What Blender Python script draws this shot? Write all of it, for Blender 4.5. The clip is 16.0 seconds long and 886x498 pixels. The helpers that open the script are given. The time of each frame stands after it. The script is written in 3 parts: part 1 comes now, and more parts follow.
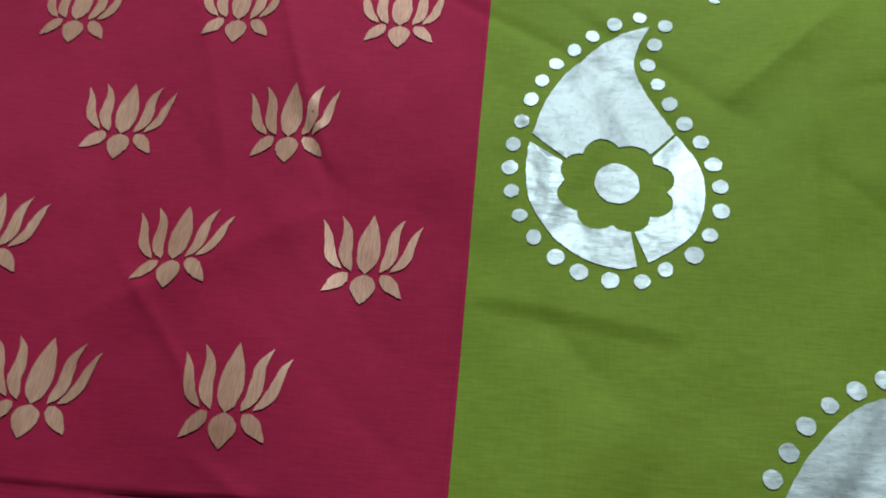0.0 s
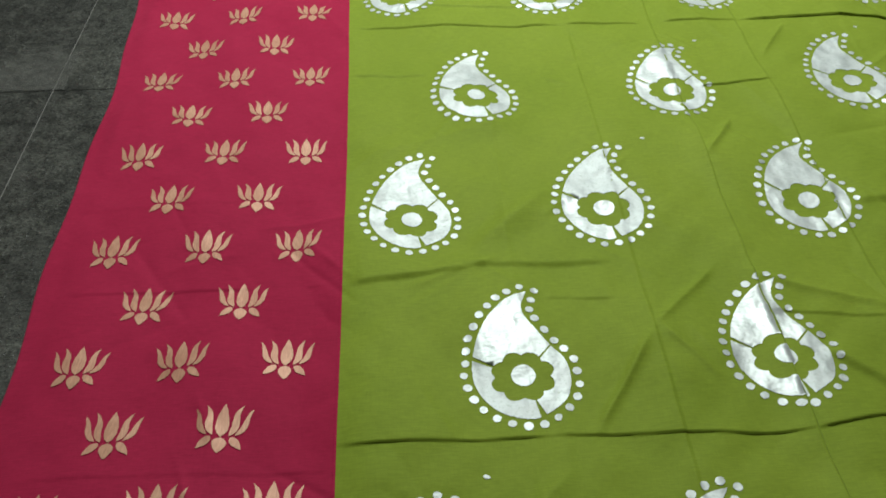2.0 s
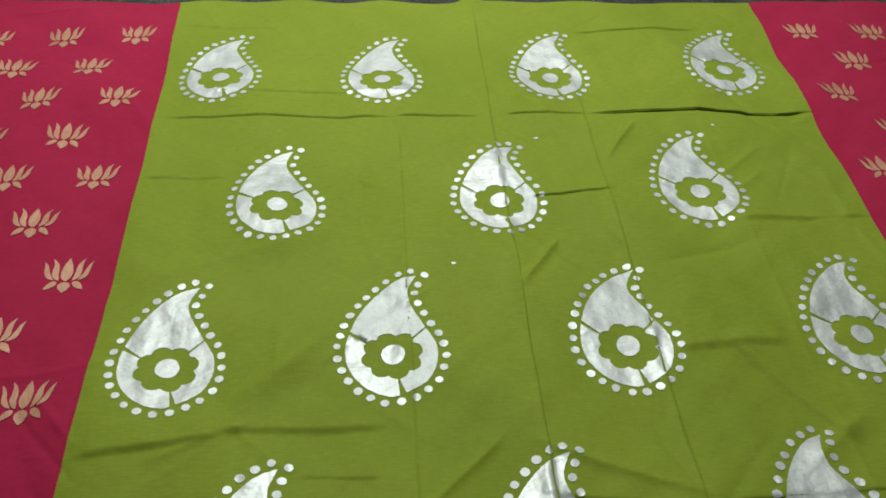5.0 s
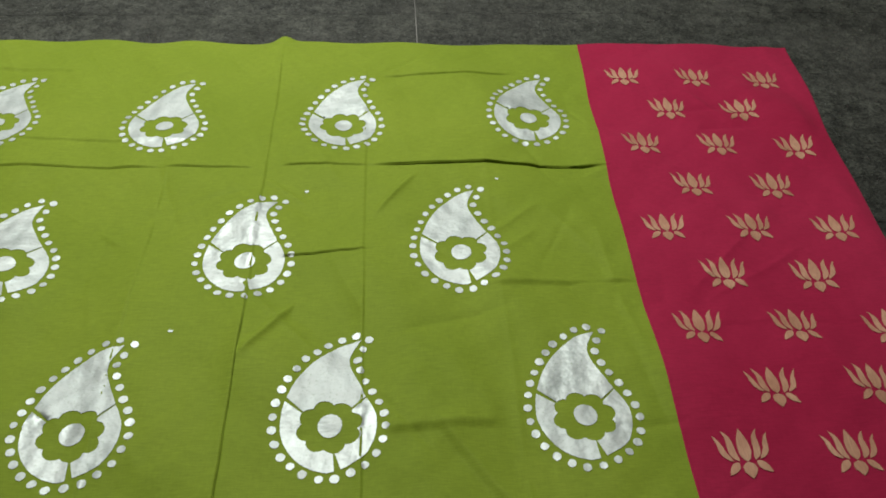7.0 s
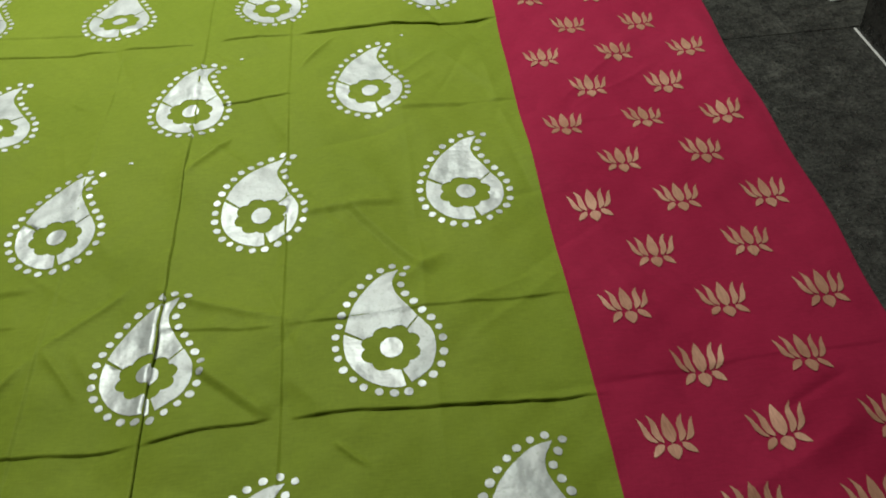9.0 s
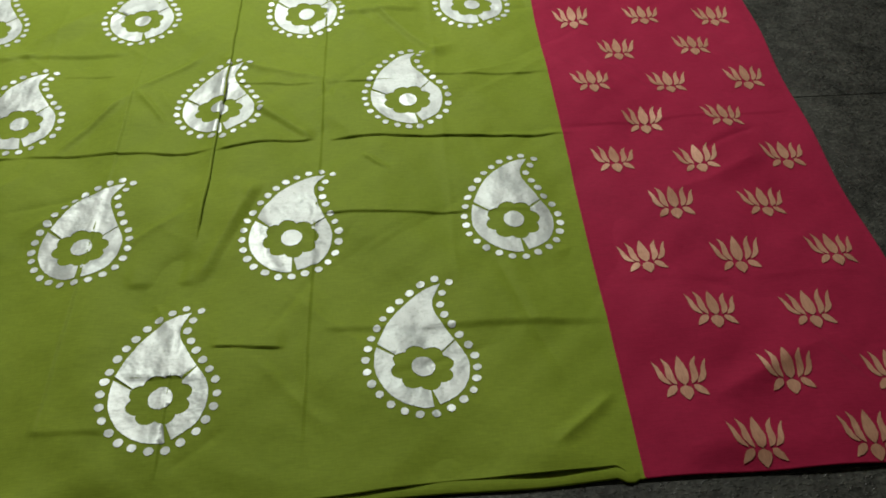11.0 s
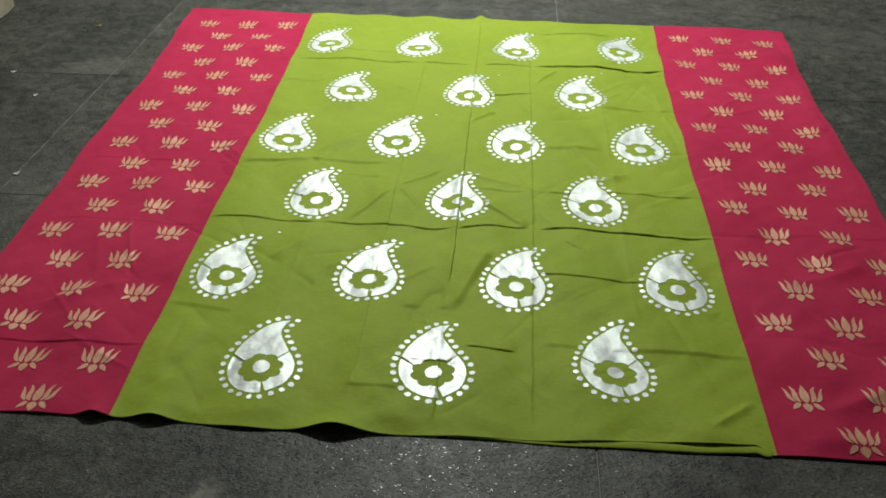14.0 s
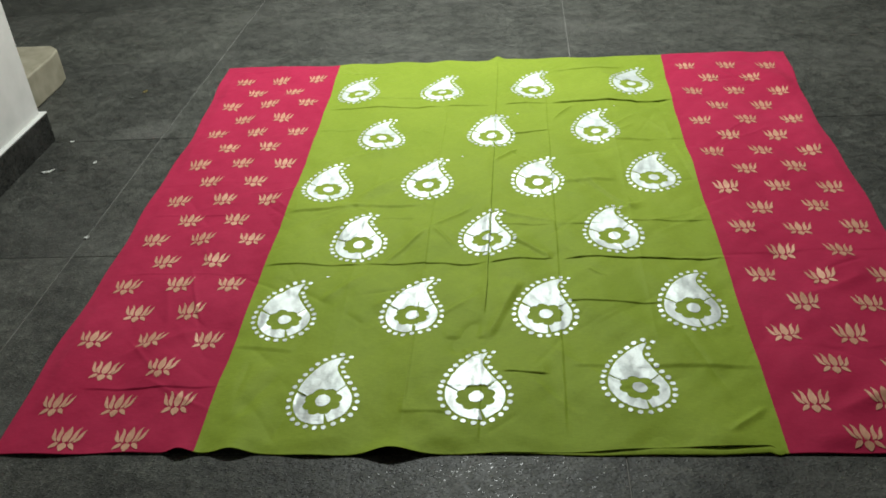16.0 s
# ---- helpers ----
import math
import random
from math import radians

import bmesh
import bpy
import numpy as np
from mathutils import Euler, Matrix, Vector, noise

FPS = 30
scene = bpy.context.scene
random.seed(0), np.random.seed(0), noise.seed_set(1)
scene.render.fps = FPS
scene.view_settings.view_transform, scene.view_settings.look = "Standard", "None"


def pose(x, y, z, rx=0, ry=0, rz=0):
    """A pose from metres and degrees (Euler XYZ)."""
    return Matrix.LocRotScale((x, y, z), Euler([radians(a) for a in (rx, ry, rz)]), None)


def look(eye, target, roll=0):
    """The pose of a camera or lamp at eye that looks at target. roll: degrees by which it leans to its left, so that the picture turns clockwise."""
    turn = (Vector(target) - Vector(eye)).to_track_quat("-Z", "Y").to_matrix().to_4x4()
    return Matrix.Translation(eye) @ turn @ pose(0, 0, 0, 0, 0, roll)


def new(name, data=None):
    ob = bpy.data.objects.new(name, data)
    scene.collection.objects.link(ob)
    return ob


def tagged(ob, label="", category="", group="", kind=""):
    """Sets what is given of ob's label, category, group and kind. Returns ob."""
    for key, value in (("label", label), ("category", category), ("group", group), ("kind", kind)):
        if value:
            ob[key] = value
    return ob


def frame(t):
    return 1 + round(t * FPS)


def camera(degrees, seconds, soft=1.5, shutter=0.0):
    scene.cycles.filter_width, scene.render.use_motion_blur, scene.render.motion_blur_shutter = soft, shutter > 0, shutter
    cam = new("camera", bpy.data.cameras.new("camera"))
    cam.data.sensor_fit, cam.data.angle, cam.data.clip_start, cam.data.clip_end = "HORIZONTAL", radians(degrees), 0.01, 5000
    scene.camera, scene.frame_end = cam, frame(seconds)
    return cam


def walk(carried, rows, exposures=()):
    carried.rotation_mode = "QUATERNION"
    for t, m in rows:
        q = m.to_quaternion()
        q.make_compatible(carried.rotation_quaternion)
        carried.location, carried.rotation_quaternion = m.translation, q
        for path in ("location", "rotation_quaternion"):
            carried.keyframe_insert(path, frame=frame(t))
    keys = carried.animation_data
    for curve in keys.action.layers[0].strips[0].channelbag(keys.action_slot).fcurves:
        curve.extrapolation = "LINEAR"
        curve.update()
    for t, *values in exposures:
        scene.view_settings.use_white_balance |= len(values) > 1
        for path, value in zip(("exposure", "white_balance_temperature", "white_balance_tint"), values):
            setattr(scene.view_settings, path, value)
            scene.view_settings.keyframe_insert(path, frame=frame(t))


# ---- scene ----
cam = camera(53.0, 16.0, soft=1.7, shutter=0.12)
PATH = [
    (0, (-0.567, 0.085, 0.566), (-0.788, 1.032, -1.182), -8.0),
    (0.5, (-0.553, 0.067, 0.72), (-0.767, 1.106, -0.976), -9.9),
    (1, (-0.523, 0.065, 0.839), (-0.704, 1.242, -0.768), -9.2),
    (1.5, (-0.507, 0.057, 0.921), (-0.559, 1.413, -0.548), -3.9),
    (2, (-0.505, 0.045, 0.962), (-0.459, 1.493, -0.417), -0.9),
    (2.5, (-0.506, 0.052, 0.994), (-0.41, 1.568, -0.307), 2.2),
    (3, (-0.481, 0.086, 1.006), (-0.381, 1.613, -0.282), 2.7),
    (3.2, (-0.456, 0.107, 1.013), (-0.366, 1.636, -0.273), 1.7),
    (5.3, (-0.158, 0.345, 0.975), (-0.02, 1.795, -0.396), 1.7),
    (5.5, (-0.118, 0.366, 0.972), (0.053, 1.81, -0.401), 0.6),
    (6, (0.04, 0.39, 0.964), (0.235, 1.772, -0.469), -0.7),
    (6.5, (0.164, 0.399, 0.978), (0.296, 1.8, -0.443), 1.4),
    (7, (0.231, 0.4, 0.995), (0.339, 1.878, -0.348), 1.8),
    (7.5, (0.271, 0.359, 0.991), (0.369, 1.873, -0.312), 1.4),
    (8, (0.293, 0.255, 0.991), (0.412, 1.752, -0.33), 0.4),
    (8.5, (0.322, 0.111, 1.013), (0.423, 1.61, -0.307), -4.5),
    (9, (0.375, -0.022, 0.992), (0.461, 1.419, -0.393), -3.8),
    (9.5, (0.44, -0.158, 0.984), (0.517, 1.235, -0.448), -1.9),
    (10, (0.407, -0.274, 0.99), (0.487, 1.093, -0.468), -1.2),
    (10.2, (0.38, -0.341, 0.993), (0.462, 1.029, -0.462), -1.2),
    (12.3, (0.221, -0.81, 1.039), (0.283, 0.719, -0.248), 0.7),
    (12.5, (0.179, -0.858, 1.054), (0.246, 0.707, -0.19), 1.3),
    (13, (0.108, -0.974, 1.101), (0.097, 0.663, -0.049), 0.8),
    (13.5, (0.076, -1.073, 1.126), (-0.001, 0.586, 0.011), -0.1),
    (14, (0.093, -1.14, 1.184), (-0.026, 0.511, 0.062), 0.3),
    (14.5, (0.119, -1.183, 1.241), (-0.129, 0.383, 0.022), -2.4),
    (15, (0.121, -1.218, 1.288), (-0.143, 0.346, 0.07), -4.3),
    (15.5, (0.101, -1.259, 1.327), (-0.145, 0.38, 0.207), -4.5),
    (16, (0.1, -1.293, 1.336), (-0.089, 0.378, 0.253), -4.7),
]
EXPOSURES = [
    (0.0, 0.47, 5350, 3), (1.0, 0.41, 5700, 5), (2.0, 0.24, 6150, 7), (3.0, 0.16, 6300, 8), (5.5, -0.01, 6400, 10), (8.0, 0.00, 6450, 9), (9.0, 0.11, 6500, 9),
    (9.5, 0.25, 6550, 9), (10.2, 0.32, 6600, 9), (12.3, 0.57, 6600, 9), (14.5, 0.81, 6350, 8), (16.0, 0.83, 6250, 8),
]
walk(cam, [(t, look(eye, target, roll)) for t, eye, target, roll in PATH], EXPOSURES)

# ---- light ----
LAMP_X, LAMP_Y, CEILING = -0.22, 2.60, 2.75
world = bpy.data.worlds.new("world")
world.use_nodes = True
world.node_tree.nodes["Background"].inputs[0].default_value = (0.80, 0.90, 1.0, 1)
world.node_tree.nodes["Background"].inputs[1].default_value = 0.05
scene.world = world
lamp_data = bpy.data.lights.new("ceiling_light", "AREA")
lamp_data.shape, lamp_data.size, lamp_data.size_y = "RECTANGLE", 0.60, 0.30
lamp_data.energy, lamp_data.color = 80.0, (0.97, 1.0, 0.94)
lamp = new("ceiling_light", lamp_data)
lamp.matrix_world = pose(LAMP_X, LAMP_Y, 2.55)


# ---- materials ----
def material(name):
    m = bpy.data.materials.new(name)
    m.use_nodes = True
    return m, m.node_tree.nodes, m.node_tree.links, m.node_tree.nodes["Principled BSDF"]


def noise_node(nodes, links, scale, detail=4.0, rough=0.55, stretch=None):
    co = nodes.new("ShaderNodeNewGeometry").outputs["Position"]
    if stretch:
        mp = nodes.new("ShaderNodeMapping")
        mp.inputs["Scale"].default_value = stretch
        links.new(co, mp.inputs["Vector"])
        co = mp.outputs["Vector"]
    n = nodes.new("ShaderNodeTexNoise")
    n.inputs["Scale"].default_value, n.inputs["Detail"].default_value, n.inputs["Roughness"].default_value = scale, detail, rough
    links.new(co, n.inputs["Vector"])
    return n.outputs["Fac"]


def ramp(nodes, links, fac, stops):
    r = nodes.new("ShaderNodeValToRGB")
    e = r.color_ramp.elements
    while len(e) < len(stops):
        e.new(0.5)
    for k, (p, c) in enumerate(stops):
        e[k].position, e[k].color = p, (*c, 1)
    links.new(fac, r.inputs["Fac"])
    return r.outputs["Color"]


def mix(nodes, links, a, b, fac, kind="MIX"):
    n = nodes.new("ShaderNodeMix")
    n.data_type, n.blend_type = "RGBA", kind
    for sock, v in ((n.inputs[6], a), (n.inputs[7], b), (n.inputs[0], fac)):
        if isinstance(v, (int, float)):
            sock.default_value = v
        elif isinstance(v, tuple):
            sock.default_value = (*v, 1)
        else:
            links.new(v, sock)
    return n.outputs[2]


def remap(nodes, links, fac, lo, hi, a=0.3, b=0.7):
    n = nodes.new("ShaderNodeMapRange")
    for k, v in zip((1, 2, 3, 4), (a, b, lo, hi)):
        n.inputs[k].default_value = v
    links.new(fac, n.inputs[0])
    return n.outputs[0]


def bump(nodes, links, bsdf, fac, strength, distance, below=None):
    b = nodes.new("ShaderNodeBump")
    b.inputs["Strength"].default_value, b.inputs["Distance"].default_value = strength, distance
    links.new(fac, b.inputs["Height"])
    if below is not None:
        links.new(below, b.inputs["Normal"])
    links.new(b.outputs["Normal"], bsdf.inputs["Normal"])
    return b.outputs["Normal"]


def cloth_material(name, dark, light, rough, spec):
    m, nodes, links, bsdf = material(name)
    broad = noise_node(nodes, links, 3.0, 3.0)
    slub = noise_node(nodes, links, 60.0, 4.0, 0.6, (1.0, 9.0, 1.0))
    warp = noise_node(nodes, links, 70.0, 3.0, 0.6, (9.0, 1.0, 1.0))
    col = ramp(nodes, links, broad, [(0.3, dark), (0.7, light)])
    col = mix(nodes, links, col, ramp(nodes, links, slub, [(0.3, (0.80, 0.80, 0.80)), (0.7, (1.0, 1.0, 1.0))]), 1.0, "MULTIPLY")
    col = mix(nodes, links, col, ramp(nodes, links, warp, [(0.3, (0.90, 0.90, 0.90)), (0.7, (1.0, 1.0, 1.0))]), 1.0, "MULTIPLY")
    links.new(col, bsdf.inputs["Base Color"])
    bsdf.inputs["Roughness"].default_value = rough
    bsdf.inputs["Specular IOR Level"].default_value = spec
    bsdf.inputs["Specular Tint"].default_value = (*[min(1.0, 0.30 + 1.9 * c) for c in light], 1)
    bsdf.inputs["Sheen Weight"].default_value = 0.14
    bsdf.inputs["Sheen Tint"].default_value = (*[min(1.0, 0.30 + 1.9 * c) for c in light], 1)
    bsdf.inputs["Sheen Roughness"].default_value = 0.45
    soft = bump(nodes, links, bsdf, noise_node(nodes, links, 14.0, 3.0), 0.45, 0.007)
    bump(nodes, links, bsdf, slub, 0.25, 0.0006, soft)
    return m


GREEN = cloth_material("green_cotton_satin", (0.228, 0.308, 0.028), (0.272, 0.352, 0.036), 0.62, 0.18)
RED = cloth_material("crimson_cotton_satin", (0.390, 0.017, 0.060), (0.445, 0.025, 0.076), 0.70, 0.13)


def foil_material():
    m, nodes, links, bsdf = material("silver_foil_print")
    streak = noise_node(nodes, links, 45.0, 5.0, 0.6, (5.0, 0.6, 1.0))
    blotch = noise_node(nodes, links, 22.0, 4.0, 0.6)
    worn = noise_node(nodes, links, 240.0, 4.0, 0.7)
    col = ramp(nodes, links, blotch, [(0.32, (0.54, 0.58, 0.56)), (0.62, (0.65, 0.68, 0.66))])
    col = mix(nodes, links, col, ramp(nodes, links, worn, [(0.30, (0.52, 0.58, 0.46)), (0.46, (1.0, 1.0, 1.0))]), 0.55, "MULTIPLY")
    links.new(col, bsdf.inputs["Base Color"])
    info = nodes.new("ShaderNodeObjectInfo")
    rough = nodes.new("ShaderNodeMath")
    rough.operation = "MULTIPLY_ADD"
    rough.inputs[1].default_value = 0.12
    links.new(info.outputs["Random"], rough.inputs[0])
    links.new(remap(nodes, links, blotch, 0.48, 0.60), rough.inputs[2])
    links.new(rough.outputs[0], bsdf.inputs["Roughness"])
    bsdf.inputs["Metallic"].default_value = 0.50
    buckle = noise_node(nodes, links, 17.0, 1.2, 0.5, (1.6, 0.8, 1.0))
    soft = bump(nodes, links, bsdf, buckle, 0.60, 0.011)
    crumple = noise_node(nodes, links, 42.0, 2.0, 0.55)
    soft = bump(nodes, links, bsdf, crumple, 0.50, 0.0045, soft)
    wrinkle = noise_node(nodes, links, 75.0, 3.0, 0.6, (0.7, 2.2, 1.0))
    soft = bump(nodes, links, bsdf, wrinkle, 0.28, 0.0018, soft)
    bump(nodes, links, bsdf, streak, 0.10, 0.0008, soft)
    return m


def zari_material():
    m, nodes, links, bsdf = material("pale_gold_woven_thread")
    thread = noise_node(nodes, links, 80.0, 4.0, 0.6, (8.0, 1.0, 1.0))
    tone = noise_node(nodes, links, 18.0, 3.0)
    col = ramp(nodes, links, tone, [(0.3, (0.54, 0.26, 0.16)), (0.7, (0.70, 0.40, 0.26))])
    col = mix(nodes, links, col, ramp(nodes, links, thread, [(0.3, (0.72, 0.66, 0.64)), (0.7, (1.0, 1.0, 1.0))]), 1.0, "MULTIPLY")
    links.new(col, bsdf.inputs["Base Color"])
    bsdf.inputs["Roughness"].default_value = 0.50
    bsdf.inputs["Metallic"].default_value = 0.18
    bump(nodes, links, bsdf, thread, 0.4, 0.0008)
    return m


def granite_material(name, dark, light, rough_lo, rough_hi, coarse=0.0016):
    m, nodes, links, bsdf = material(name)
    cloud = noise_node(nodes, links, 4.0, 6.0, 0.65)
    mottle = noise_node(nodes, links, 48.0, 4.0, 0.65)
    grain = noise_node(nodes, links, 150.0, 3.0, 0.7)
    flake = noise_node(nodes, links, 260.0, 2.0, 0.7)
    col = ramp(nodes, links, grain, [(0.34, dark), (0.66, light)])
    col = mix(nodes, links, col, ramp(nodes, links, mottle, [(0.32, (0.55, 0.545, 0.53)), (0.68, (1.30, 1.29, 1.23))]), 1.0, "MULTIPLY")
    col = mix(nodes, links, col, ramp(nodes, links, cloud, [(0.30, (0.60, 0.60, 0.58)), (0.70, (1.30, 1.30, 1.26))]), 1.0, "MULTIPLY")
    col = mix(nodes, links, col, (0.17, 0.17, 0.16), remap(nodes, links, flake, 0.0, 0.40, 0.64, 0.76))
    patch = noise_node(nodes, links, 17.0, 5.0, 0.7)
    col = mix(nodes, links, col, ramp(nodes, links, patch, [(0.34, (0.70, 0.70, 0.70)), (0.66, (1.33, 1.33, 1.31))]), 1.0, "MULTIPLY")
    pale_area = noise_node(nodes, links, 2.2, 6.0, 0.65)
    col = mix(nodes, links, col, (0.125, 0.120, 0.110), remap(nodes, links, pale_area, 0.0, 0.40, 0.50, 0.75))
    info = nodes.new("ShaderNodeObjectInfo")
    col = mix(nodes, links, col, ramp(nodes, links, info.outputs["Random"], [(0.0, (0.85, 0.85, 0.85)), (1.0, (1.12, 1.12, 1.10))]), 1.0, "MULTIPLY")
    links.new(col, bsdf.inputs["Base Color"])
    # polished crystal facets glint between rough ones
    facet = remap(nodes, links, noise_node(nodes, links, 185.0, 1.5, 0.5, (0.7, 1.4, 1.0)), 0.0, 1.0, 0.57, 0.67)
    rough = nodes.new("ShaderNodeMix")
    rough.data_type = "FLOAT"
    rough.inputs[3].default_value = 0.27
    links.new(facet, rough.inputs[0])
    links.new(remap(nodes, links, mottle, rough_lo, rough_hi), rough.inputs[2])
    links.new(rough.outputs[0], bsdf.inputs["Roughness"])
    links.new(remap(nodes, links, facet, 0.20, 0.44, 0.0, 1.0), bsdf.inputs["Specular IOR Level"])
    soft = bump(nodes, links, bsdf, facet, 0.6, coarse)
    bump(nodes, links, bsdf, mottle, 0.85, coarse * 1.6, soft)
    return m


FOIL = foil_material()
ZARI = zari_material()
GRANITE = granite_material("dark_flamed_granite", (0.0225, 0.0230, 0.0220), (0.082, 0.083, 0.078), 0.40, 0.60)
SKIRT = granite_material("dark_polished_granite", (0.012, 0.012, 0.012), (0.040, 0.040, 0.038), 0.22, 0.36, 0.0004)


def plain_material(name, dark, light, rough, scale=6.0, relief=0.0006):
    m, nodes, links, bsdf = material(name)
    col = ramp(nodes, links, noise_node(nodes, links, scale, 5.0, 0.6), [(0.3, dark), (0.7, light)])
    links.new(col, bsdf.inputs["Base Color"])
    bsdf.inputs["Roughness"].default_value = rough
    bump(nodes, links, bsdf, noise_node(nodes, links, scale * 25, 4.0), 0.5, relief)
    return m


PLASTER = plain_material("white_painted_plaster", (0.50, 0.50, 0.47), (0.64, 0.63, 0.60), 0.75)
MORTAR = plain_material("grey_joint_mortar", (0.12, 0.115, 0.105), (0.24, 0.23, 0.21), 0.9, 9.0)
STEP_STONE = plain_material("beige_worn_stone", (0.19, 0.17, 0.115), (0.30, 0.27, 0.20), 0.6, 12.0, 0.001)
SAWN = plain_material("sawn_granite_edge", (0.16, 0.16, 0.15), (0.26, 0.26, 0.24), 0.6, 40.0)
PAPER = plain_material("white_paper_scrap", (0.55, 0.55, 0.52), (0.72, 0.72, 0.68), 0.8, 60.0)
DUST = plain_material("grey_dried_smear", (0.10, 0.10, 0.09), (0.17, 0.17, 0.155), 0.8, 60.0)
LEAF = plain_material("dry_leaf_scrap", (0.22, 0.17, 0.05), (0.34, 0.27, 0.09), 0.8, 60.0)


FLOOR = -0.0065


# ---- mesh helpers ----
def mesh_object(name, verts, faces, mat, parent=None, label="", smooth=True):
    me = bpy.data.meshes.new(name)
    me.from_pydata([tuple(v) for v in verts], [], [tuple(f) for f in faces])
    me.materials.append(mat)
    if smooth:
        me.polygons.foreach_set("use_smooth", [True] * len(me.polygons))
    me.update()
    ob = new(name, me)
    ob.parent = parent
    if label:
        ob["label"] = label
    return ob


def part(name, bm, mat, parent, label=""):
    me = bpy.data.meshes.new(name)
    bm.to_mesh(me)
    bm.free()
    me.materials.append(mat)
    ob = new(name, me)
    ob.parent = parent
    if label:
        ob["label"] = label
    return ob


def box_bm(x0, x1, y0, y1, z0, z1, bevel=0.0, segments=2):
    bm = bmesh.new()
    bmesh.ops.create_cube(bm, size=1.0)
    for v in bm.verts:
        v.co = ((x0 + x1) / 2 + v.co.x * (x1 - x0), (y0 + y1) / 2 + v.co.y * (y1 - y0), (z0 + z1) / 2 + v.co.z * (z1 - z0))
    if bevel:
        bmesh.ops.bevel(bm, geom=bm.edges[:], offset=bevel, segments=segments, affect="EDGES", profile=0.5)
    return bm


def empty(name, label, category, kind="", group=""):
    return tagged(new(name), label, category, group, kind)


# ---- the cloth's lie: creases, soft waves, lifted edges ----
WIDE, BORDER, LONG = 0.602, 0.427, 2.20
# ends of a crease, height, reach of its gentle side, and how sharp its dark side is
CREASES = [
    (-1.02, 2.15, -0.74, 2.165, 0.002062, 0.0378, 0.003),
    (-0.012, 0.46, -0.01, 0.92, 0.009832, 0.021, 0.003), (-0.01, 0.82, -0.006, 1.4, 0.006763, 0.021, 0.003), (-0.006, 1.3, -0.005, 2.17, 0.003468, 0.0175, 0.0026),
    (0.172, 0.04, 0.18, 0.78, 0.002791, 0.0154, 0.0026), (0.18, 0.66, 0.178, 1.45, 0.003452, 0.0154, 0.0026), (0.178, 1.3, 0.176, 2.1, 0.002276, 0.0154, 0.0026),
    (-0.178, 0.05, -0.18, 1.05, 0.002688, 0.014, 0.0026), (-0.18, 0.95, -0.184, 1.76, 0.002514, 0.014, 0.0026),
    (-0.63, 0.698, -0.34, 0.703, 0.00375, 0.0378, 0.0022), (-0.36, 0.704, 0, 0.694, 0.00375, 0.0378, 0.0022),
    (-0.01, 0.697, 0.175, 0.722, 0.004084, 0.0378, 0.0026), (0.175, 0.719, 0.64, 0.692, 0.004583, 0.0567, 0.0022),
    (-0.645, 1.742, -0.18, 1.731, 0.00409, 0.0441, 0.0022), (-0.19, 1.732, -0.02, 1.728, 0.003875, 0.0378, 0.0022),
    (0.02, 1.735, 0.19, 1.733, 0.003875, 0.0378, 0.0022), (0.175, 1.737, 0.65, 1.721, 0.0072, 0.0567, 0.0022),
    (0.178, 0.516, 0.44, 0.507, 0.003594, 0.0504, 0.0026), (0.42, 0.508, 0.63, 0.5, 0.001667, 0.0504, 0.006), (0.18, 0.277, 0.63, 0.264, 0.003889, 0.063, 0.008),
    (0.035, 0.25, 0.145, 0.243, 0.003195, 0.0252, 0.0018), (0.178, 0.886, 0.63, 0.889, 0.003434, 0.0378, 0.0045),
    (-0.04, 0.91, 0.175, 0.88, 0.003035, 0.0315, 0.0045), (0.03, 1.487, 0.19, 1.497, 0.004306, 0.0252, 0.0018),
    (0.37, 1.411, 0.63, 1.421, 0.005919, 0.0567, 0.008), (-0.11, 0.385, 0, 0.387, 0.003472, 0.0567, 0.009),
    (0.21, 1.136, 0.38, 1.146, 0.005382, 0.0504, 0.01), (-0.62, 0.986, -0.43, 1.015, 0.00635, 0.063, 0.008),
    (-0.47, 1.022, -0.21, 1.019, 0.004735, 0.0504, 0.008), (-0.33, 0.946, -0.22, 0.938, 0.002156, 0.0252, 0.003),
    (-0.64, 1.561, -0.48, 1.559, 0.002906, 0.0378, 0.0045), (-0.62, 0.362, -0.46, 0.338, 0.003194, 0.0504, 0.009),
    (-0.19, 0.123, -0.08, 0.118, 0.002847, 0.0441, 0.006), (-0.95, 0.2, -0.6, 0.203, 0.002662, 0.0378, 0.0024),
    (-1.02, 0.668, -0.62, 0.664, 0.001222, 0.0378, 0.003), (0.62, 0.716, 1.06, 0.734, 0.001451, 0.0504, 0.0036),
    (0.64, 1.32, 1.09, 1.32, 0.001337, 0.0504, 0.006), (0.62, 0.342, 1.05, 0.328, 0.001184, 0.0504, 0.008),
    (-1.1, 1.18, -0.64, 1.19, 0.0009932, 0.0378, 0.006), (-0.64, 2.09, -0.4, 2.07, 0.003444, 0.0378, 0.006),
    (0.2, 2.05, 0.5, 2.058, 0.004844, 0.0378, 0.005), (-0.58, 1.826, -0.11, 1.81, 0.003229, 0.0315, 0.005),
    (-0.005, 0.375, 0.078, 0.605, 0.0088, 0.045, 0.014), (0.05, 0.83, 0.168, 0.722, 0.0075, 0.04, 0.01), (0.282, 1.156, 0.418, 0.96, 0.0075, 0.04, 0.011),
    (-0.012, 0.03, -0.014, 0.33, 0.0036, 0.022, 0.0026), (-1.05, 0.985, -0.64, 0.99, 0.002, 0.04, 0.003), (-0.1, 0.205, 0.03, 0.198, 0.00207, 0.018, 0.0026),
]
